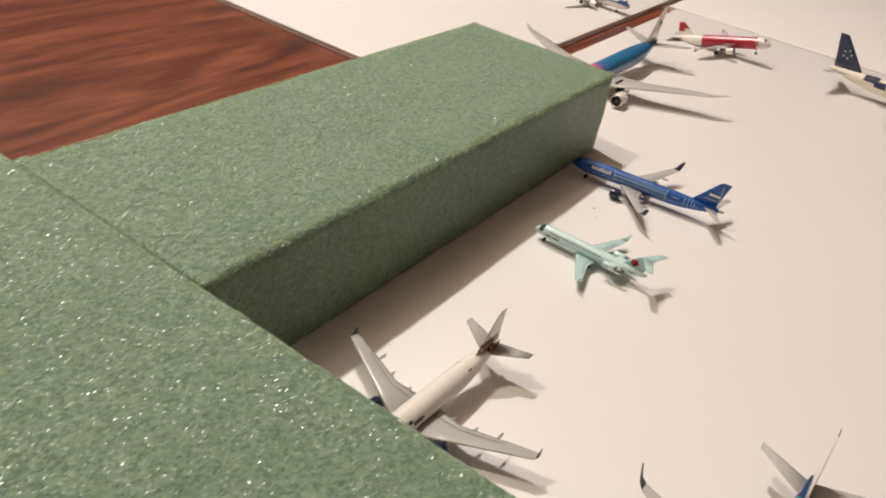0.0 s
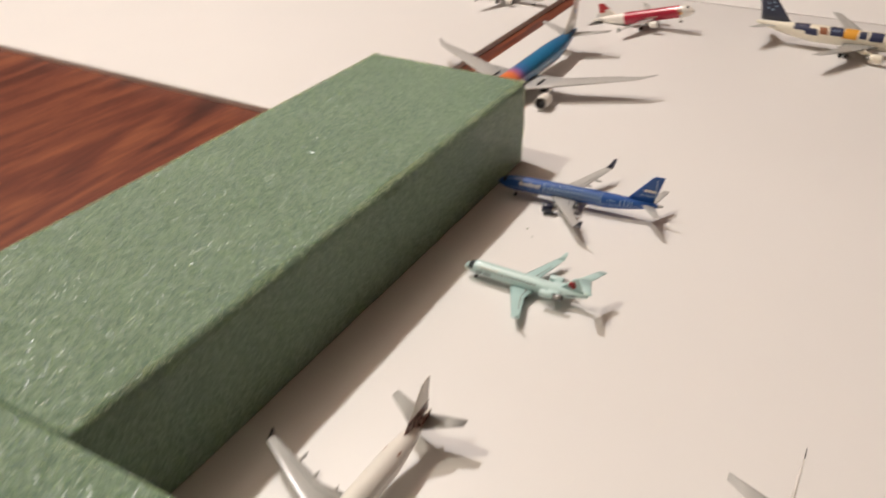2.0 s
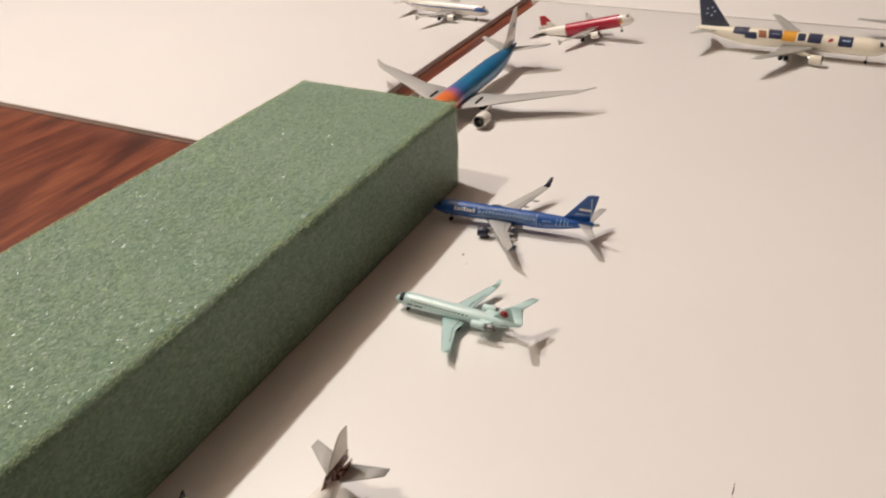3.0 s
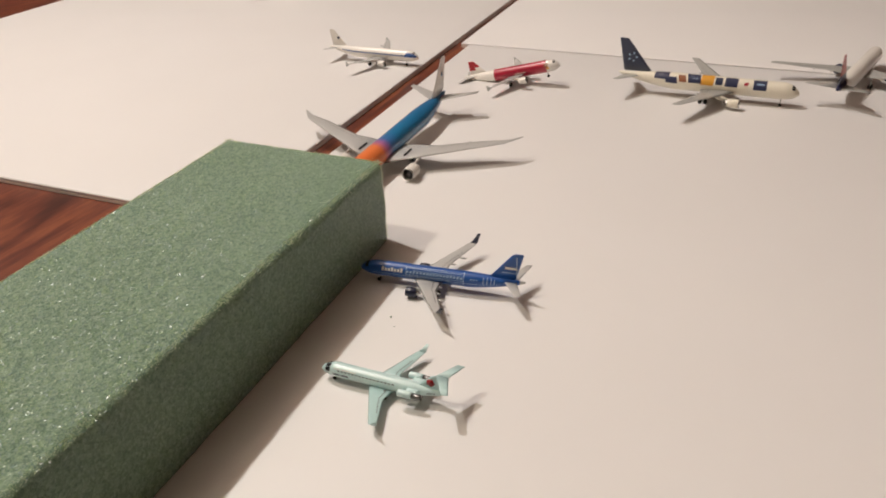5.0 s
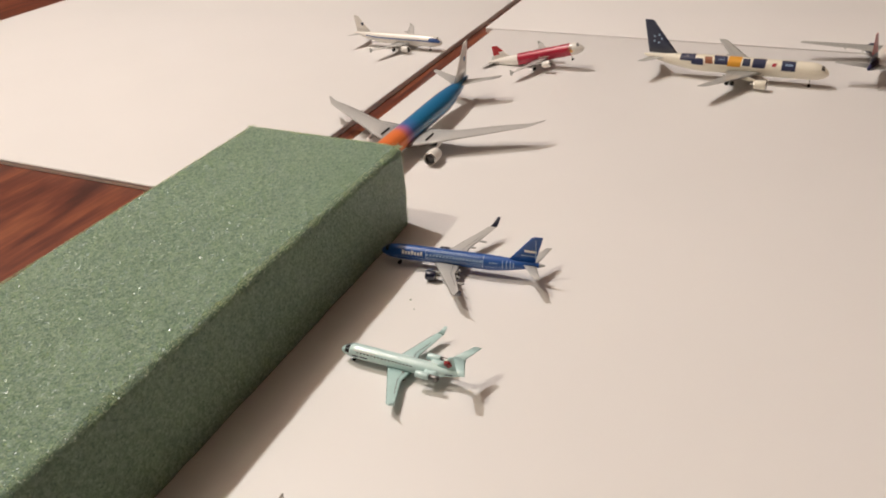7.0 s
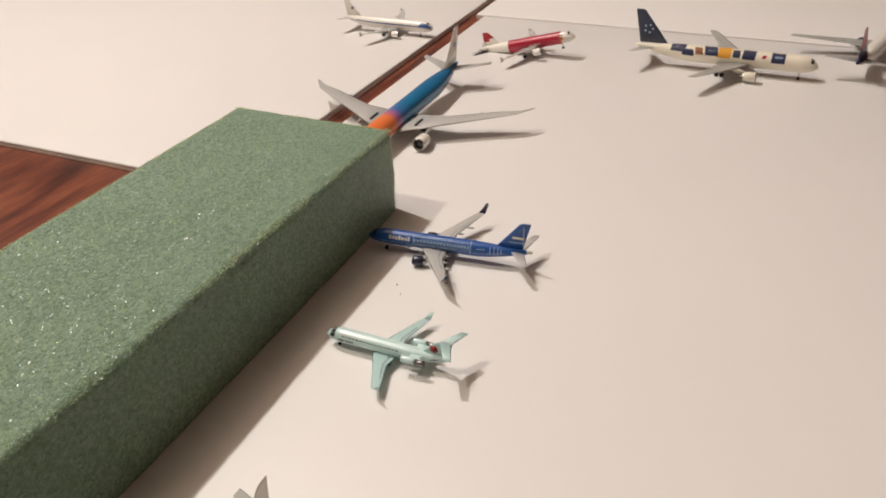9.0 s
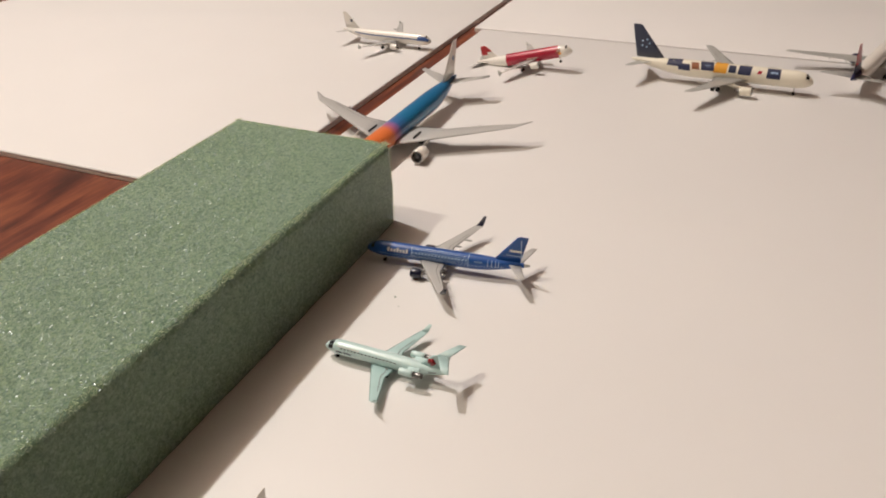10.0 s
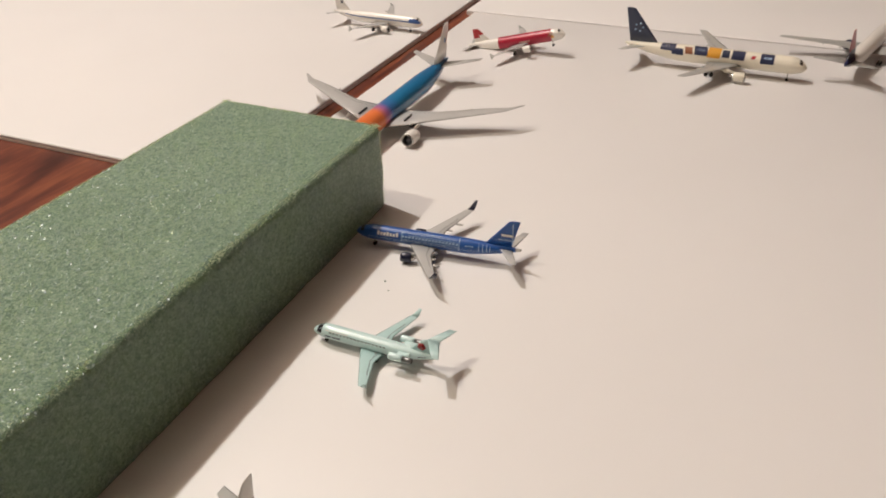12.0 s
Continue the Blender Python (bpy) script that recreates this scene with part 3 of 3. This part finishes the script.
def e190():
    prints = []
    for side in (1, -1):
        # maker's drawing lines and the title as plain strokes
        for k in range(7):
            x0, x1, a0, a1 = 0.0130 + k * 0.0017, 0.0142 + k * 0.0017, 56 if k % 3 else 48, 78
            prints.append(("title_stroke", x0, x1, side * a0, side * a1, WHITE, 0.0, ""))
        for x0, x1, a in ((0.026, 0.056, 34), (0.026, 0.0575, 82), (0.008, 0.076, 97), (0.030, 0.0565, 50), (0.026, 0.050, 90), (0.034, 0.048, 20)):
            prints.append(("drawing_line", x0, x1, side * a, side * (a + 3.0), BLUE_PALE, 0.0, ""))
        for x, a0, a1 in ((0.0262, 30, 86), (0.0570, 10, 110), (0.0672, 40, 100), (0.0692, 34, 104), (0.0712, 34, 104), (0.0728, 46, 96)):
            prints.append(("drawing_line", x, x + 0.00035, side * a0, side * a1, BLUE_PALE, 0.0, ""))
        for i in range(17):
            prints.append(("window_mark", 0.0266 + i * 0.0018, 0.0277 + i * 0.0018, side * 57, side * 72, BLUE_PALE, -0.0004, ""))
        for i in range(4):
            prints.append(("registration", 0.0605 + i * 0.0011, 0.0612 + i * 0.0011, side * 60, side * 68, BLUE_PALE, 0.0, ""))
    return dict(length=0.0885, width=0.0074, height=0.0083, centre=0.0080, nose=0.125, tail_from=0.66, rise=0.6, skin=[BLUE, WING_GREY], livery=lambda q, z, y: 1 if q > 0.965 else 0,
                span=0.0690, root_chord=0.0155, tip_chord=0.0042, wing_at=0.342, sweep=32.5, wing_z=0.0052, dihedral=6.5, wing_paint=WING_GREY,
                fairings=(0.22, 0.42, 0.6), winglet="blended", winglet_size=0.0050, winglet_paint=NAVY,
                engine_radius=0.0027, engine_length=0.0078, engine_at=0.330, engine_out=0.0119, engine_z=0.0034, engine_paint=NAVY, lip_paint=NAVY, fan_paint=BLACK, pylon_paint=GREY,
                stab_span=0.030, stab_root=0.0072, stab_tip=0.0030, stab_at=0.868, stab_z=0.0098, stab_paint=WING_GREY,
                gear_at=0.50, gear_out=0.0074, wheel=0.0014, nose_gear=0.112,
                fin_at=0.788, fin_root=0.0138, fin_tip=0.0052, fin_base=0.0112, fin_top=0.0262, fin_sweep=40, fin_paint=[BLUE], fin_face=0.00058,
                fin_bars=(("title_stroke", 0.0782, 0.0844, 0.0172, 0.0184, WHITE), ("drawing_line", 0.0838, 0.0842, 0.0135, 0.0245, BLUE_PALE), ("drawing_line", 0.0764, 0.0848, 0.0150, 0.0153, BLUE_PALE)),
                cockpit=(0.0032, 0.0052, 62), prints=prints)


def crj():
    prints = []
    for side in (1, -1):
        prints.append(("title_stroke", 0.0075, 0.0105, side * 84, side * 96, SLATE, 0.0, "dark printed title strokes"))
        prints.append(("title_stroke", 0.0112, 0.0150, side * 84, side * 96, SLATE, 0.0, ""))
        prints.append(("title_line", 0.0075, 0.0185, side * 44, side * 50, WHITE, 0.0, ""))
        prints.append(("registration", 0.0515, 0.0550, side * 78, side * 88, SLATE, 0.0, ""))
    return dict(length=0.0597, width=0.0067, height=0.0067, centre=0.0060, nose=0.15, tail_from=0.66, tail_end=0.2, rise=0.55, droop=0.35, skin=[MINT_PALE],
                span=0.0505, root_chord=0.0125, tip_chord=0.0036, wing_at=0.405, sweep=26, wing_z=0.0036, dihedral=3.0, wing_paint=MINT,
                winglet="blended", winglet_size=0.0036, winglet_paint=MINT,
                rear_engine=True, engine_radius=0.00165, engine_length=0.0105, engine_at=0.672, engine_out=0.0061, engine_z=0.0074, engine_paint=MINT_PALE, lip_paint=MINT_PALE,
                stab_span=0.0195, stab_root=0.0054, stab_tip=0.0034, stab_at=0.925, stab_z=0.0160, stab_sweep=30, stab_dihedral=-2, stab_paint=MINT,
                gear_at=0.545, gear_out=0.0040, wheel=0.0011, nose_gear=0.10,
                fin_at=0.765, fin_root=0.0118, fin_tip=0.0072, fin_base=0.0078, fin_top=0.0158, fin_sweep=46, fin_paint=[MINT], belly_paint=MINT,
                cockpit=(0.0030, 0.0055, 78), cabin=(0.0095, 0.0360, 0.00175, 60, 0.0009, BLACK), prints=prints,
                fin_prints=(("leaf_emblem", -0.0526, 0.0116, 0.0021, RED),), fin_face=0.00052)


def wide_twin():
    return dict(length=0.1775, width=0.0155, height=0.0155, centre=0.0132, nose=0.09, tail_from=0.70, tail_end=0.10, rise=0.60, skin=[SKY_FADE, WHITE],
                livery=lambda s, z, y: 0 if z > -0.45 else 1,
                span=0.1735, root_chord=0.036, tip_chord=0.0070, wing_at=0.292, sweep=31.5, wing_z=0.0090, dihedral=4.6, wing_paint=WING_GREY, raked=True,
                fairings=(0.2, 0.42, 0.6), engine_radius=0.0046, engine_length=0.0165, engine_at=0.269, engine_out=0.0262, root_mark=(0.0630, 0.0743, 0.0172), engine_z=0.0056, engine_paint=WHITE, fan_paint=DARK_GREY,
                stab_span=0.0570, stab_root=0.0170, stab_tip=0.0058, stab_at=0.870, stab_z=0.0165, stab_sweep=36, stab_paint=WING_GREY,
                gear_at=0.480, gear_out=0.0137, wheel=0.0017, bogie=(-0.0036, 0.0, 0.0036), nose_gear=0.085,
                fin_at=0.848, fin_root=0.0250, fin_tip=0.0085, fin_base=0.0195, fin_top=0.0462, fin_sweep=39, fin_paint=[WHITE],
                cockpit=(0.0040, 0.0062, 58),
                prints=[("wing_root_line", 0.060, 0.0685, sgn * 108, sgn * 111, BLACK, 0.0, "") for sgn in (1, -1)],
                fin_prints=(("fin_emblem", -0.1715, 0.0335, 0.0022, BLUE_PALE),), fin_face=0.00075)


def narrow_twin(length=0.094, span=0.0853, **more):
    d = dict(length=length, width=0.0099, height=0.0104, centre=0.0097, nose=0.115, tail_from=0.66, tail_end=0.12, rise=0.62, skin=[WHITE],
             span=span, root_chord=0.0175, tip_chord=0.0040, wing_at=0.33, sweep=26, wing_z=0.0066, dihedral=5.0, wing_paint=WING_GREY,
             fairings=(0.24, 0.45, 0.64), winglet="fence", winglet_size=0.0042, winglet_paint=GREY,
             engine_radius=0.0029, engine_length=0.0100, engine_at=0.30, engine_out=0.0144, engine_z=0.0047, engine_paint=WHITE,
             stab_span=0.0311, stab_root=0.0098, stab_tip=0.0036, stab_at=0.865, stab_z=0.0118, stab_paint=WING_GREY,
             gear_at=0.50, gear_out=0.0095, wheel=0.0014, nose_gear=0.135,
             fin_at=0.80, fin_root=0.0155, fin_tip=0.0048, fin_base=0.0138, fin_top=0.0294, fin_sweep=41, fin_paint=[WHITE],
             cockpit=(0.0036, 0.0052, 50))
    d.update(more)
    return d


def long_twin():
    prints = []
    for side in (1, -1):
        marks = ((0.0305, 0.0395, 16, 84, BADGE_NAVY, 0.0), (0.0322, 0.0372, 46, 52, BLUE_PALE, 0.0), (0.0430, 0.0456, 46, 62, CRIMSON, 0.001),
                 (0.0500, 0.0588, 14, 78, BADGE_NAVY, 0.0006), (0.0605, 0.0655, 24, 72, SLATE, 0.0), (0.0665, 0.0755, 6, 82, GOLD, 0.001),
                 (0.0758, 0.0850, 10, 74, BADGE_NAVY, -0.0012), (0.0780, 0.0825, 34, 46, BLUE_PALE, 0.0), (0.0862, 0.0915, 30, 74, BROWN_PRINT, -0.0012), (0.0925, 0.1010, 50, 88, BADGE_NAVY, -0.001),
                 (0.0985, 0.1090, 8, 68, BADGE_NAVY, 0.0008), (0.1030, 0.1060, 22, 34, GREY, 0.0))
        for x0, x1, a0, a1, mat, skew in marks:
            x0, x1, a0, a1 = 0.0245 + (x0 - 0.0305) * 1.105, 0.0245 + (x1 - 0.0305) * 1.105, a0 - 4, a1 + 3
            prints.append(("printed_badge", x0, x1, side * a0, side * a1, mat, skew, ""))
    stars = tuple(("emblem_star", -0.1310 + 0.0032 * math.cos(k * 1.2566), 0.0300 + 0.0032 * math.sin(k * 1.2566), 0.0009, BLUE_PALE) for k in range(5))
    return dict(length=0.141, width=0.0128, height=0.0136, centre=0.0128, nose=0.10, tail_from=0.66, tail_end=0.12, rise=0.6, skin=[CREAM],
                span=0.124, root_chord=0.0270, tip_chord=0.0060, wing_at=0.335, sweep=32, wing_z=0.0088, dihedral=5.5, wing_paint=GREY,
                fairings=(0.3, 0.5), engine_radius=0.0036, engine_length=0.0130, engine_at=0.30, engine_out=0.0200, engine_z=0.0054, engine_paint=CREAM,
                stab_span=0.0465, stab_root=0.0135, stab_tip=0.0046, stab_at=0.865, stab_z=0.0150, stab_sweep=34, stab_paint=GREY,
                gear_at=0.50, gear_out=0.0116, wheel=0.0016, bogie=(-0.002, 0.002), nose_gear=0.09,
                fin_at=0.81, fin_root=0.0230, fin_tip=0.0070, fin_base=0.0185, fin_top=0.0450, fin_sweep=39, fin_paint=[SLATE],
                cockpit=(0.0036, 0.0060, 58), prints=prints, fin_prints=stars, fin_face=0.00105)


# blue airliner nosed up to the long block
airliner("royal blue drawing-pattern model airliner parked against the foam block", (0.0050, -0.0420), 185.6, e190())
airliner("pale mint green regional jet model with rear engines and red emblem", (0.0258, -0.1206), 179.8, crj())
airliner("blue and orange wide-body model airliner behind the foam block", (-0.0463, 0.0250), -90.3, wide_twin())

red_prints = [("red_wrap", 0.0112, 0.0590, -150, 150, CRIMSON, 0.0, "crimson printed wrap")]
for sgn in (1, -1):
    red_prints += [("badge", 0.0095, 0.0135, sgn * 46, sgn * 92, BROWN_PRINT, 0.0008, ""), ("badge", 0.0088, 0.0112, sgn * 84, sgn * 108, GOLD, 0.0, ""), ("badge", 0.0100, 0.0122, sgn * 60, sgn * 74, WHITE, 0.0, ""),
                   ("title_stroke", 0.030, 0.040, sgn * 96, sgn * 103, CREAM, 0.0, "")]
airliner("white model airliner with crimson wrapped fuselage and red tail", (0.0300, 0.2895), 2.0, narrow_twin(
    length=0.0880, skin=[WHITE], prints=red_prints, fin_paint=[WHITE, RED], fin_livery=lambda u, x: 1 if u > 0.6 - 0.25 * (x < -0.076) else 0, fin_top=0.0255, fin_at=0.755, wing_at=0.345, engine_at=0.305), 14.5)

stripe = []
for sgn in (1, -1):
    stripe += [("cheat_line", 0.0050, 0.0800, sgn * 73, sgn * 84, STRIPE_BLUE, 0.0, "blue stripe along the windows"), ("cheat_line", 0.0012, 0.0120, sgn * 40, sgn * 88, STRIPE_BLUE, 0.002, "")]
airliner("white model airliner with a blue stripe along its windows", (-0.1140, 0.3068), -0.5, narrow_twin(
    length=0.0945, prints=stripe, fin_prints=(("fin_emblem", -0.0845, 0.0215, 0.0016, SLATE),), fin_face=0.0006))

airliner("cream model airliner with dark tail and coloured printed badges", (0.2172, 0.2943), -0.5, long_twin())

far_twin = long_twin()
far_twin.update(length=0.137, span=0.130, skin=[WHITE, TAIL_BLUE], livery=lambda q, z, y: 1 if q > 0.90 - 0.05 * z else 0, prints=[], fin_prints=(),
                engine_paint=TAIL_BLUE, fin_top=0.0430, fin_paint=[TAIL_BLUE, RED], fin_livery=lambda u, x: 1 if u > 0.3 else 0, stab_z=0.0158)
airliner("white model airliner with red and dark blue tail", (0.2805, 0.4287), 74.0, far_twin)

airliner("white model airliner with dark wingtips on the neighbouring board", (-0.381, 0.538), 0.0, narrow_twin(winglet_paint=BLACK))
airliner("white model airliner parked beyond the joint of the boards", (-0.080, 0.698), 90.0, narrow_twin())

scraps = []
for sgn in (1, -1):
    scraps += [("dark_print", 0.0258, 0.0276, sgn * 46, sgn * 62, BLACK, 0.0004, ""), ("dark_print", 0.0600, 0.0622, sgn * 36, sgn * 44, BROWN_PRINT, 0.0006, ""),
               ("tail_print", 0.0745, 0.0815, sgn * 4, sgn * 80, MOTTLE, 0.004, "brown animal-pattern tail print"), ("title_stroke", 0.0280, 0.0330, sgn * 62, sgn * 80, SLATE, 0.0, "")]
airliner("white model airliner with brown patterned tail and black engines", (0.0594, -0.2998), -92.0, narrow_twin(
    length=0.0846, span=0.0830, prints=scraps, engine_paint=NAVY, lip_paint=NAVY, fan_paint=BLACK, winglet_paint=BLACK, wing_at=0.315, skin=[WHITE],
    fin_top=0.0280, stab_span=0.0292, cabin=(0.017, 0.062, 0.0018, 72, 0.0005, GREY), fin_paint=[WHITE, MOTTLE], fin_livery=lambda u, x: 1 if u < 0.28 else 0, wing_paint=GREY, stab_paint=GREY, width=0.0090, height=0.0096))

airliner("teal and deep blue model airliner with white fin and winglets", (0.1795, -0.2945), -89.0, narrow_twin(
    length=0.0985, span=0.0895, width=0.0094, height=0.0100, centre=0.0088, skin=[DEEP_BLUE, TEAL], livery=lambda s, z, y: 1 if s < 0.86 and z > -0.4 and y < -0.0012 else 0,
    winglet="blended", winglet_size=0.0062, winglet_paint=DARK_GREY, stab_span=0.0365, stab_z=0.0115, fin_top=0.0335, fin_base=0.0125, fin_sweep=40, fin_root=0.018, fin_paint=[WHITE, BLACK], fin_livery=lambda u, x: 1 if u > 0.93 else 0))


# ---------------------------------------------------------------- crumbs of foam on the board
def crumb(x, y, size, seed):
    bm = bmesh.new()
    bmesh.ops.create_icosphere(bm, subdivisions=2, radius=size)
    for v in bm.verts:
        v.co *= 1 + 0.35 * noise.noise(v.co * (1.6 / size) + Vector((seed, 0, 0)))
        v.co.z = max(v.co.z * 0.7, -size * 0.5)
    ob = new("foam_crumb", to_mesh(bm, "foam_crumb", FOAM))
    ob.location = (x, y, size * 0.5)
    return tagged(ob, "tiny crumb of green foam on the white board", "crumb", group="foam crumbs")


CRUMBS = ((0.0352, -0.0700, 0.0005), (0.0402, -0.0765, 0.0003))
for i, (x, y, size) in enumerate(CRUMBS):
    crumb(x, y, size, i * 7.3)


# ---------------------------------------------------------------- pendant lamps over the table
def pendant(place):
    lamp = new("pendant_lamp")
    lamp.location = (place[0], place[1], CEILING_Z)
    tagged(lamp, "small brass pendant lamp holder hanging on a cord", "pendant lamp", group="lamps over the table")
    drop = CEILING_Z - place[2]
    part("canopy", turned([(0, 0.05), (0.012, 0.048), (0.02, 0.01)], (0, 0, 0), (0, 0, -1), 24), BRASS, lamp)
    part("cord", turned([(0.018, 0.003), (drop - 0.10, 0.003)], (0, 0, 0), (0, 0, -1), 8), RUBBER, lamp)
    part("socket", turned([(drop - 0.10, 0.008), (drop - 0.095, 0.02), (drop - 0.05, 0.022), (drop - 0.048, 0.015)], (0, 0, 0), (0, 0, -1), 20), BRASS, lamp)
    return lamp


pendant(LAMP_A)
pendant(LAMP_B)
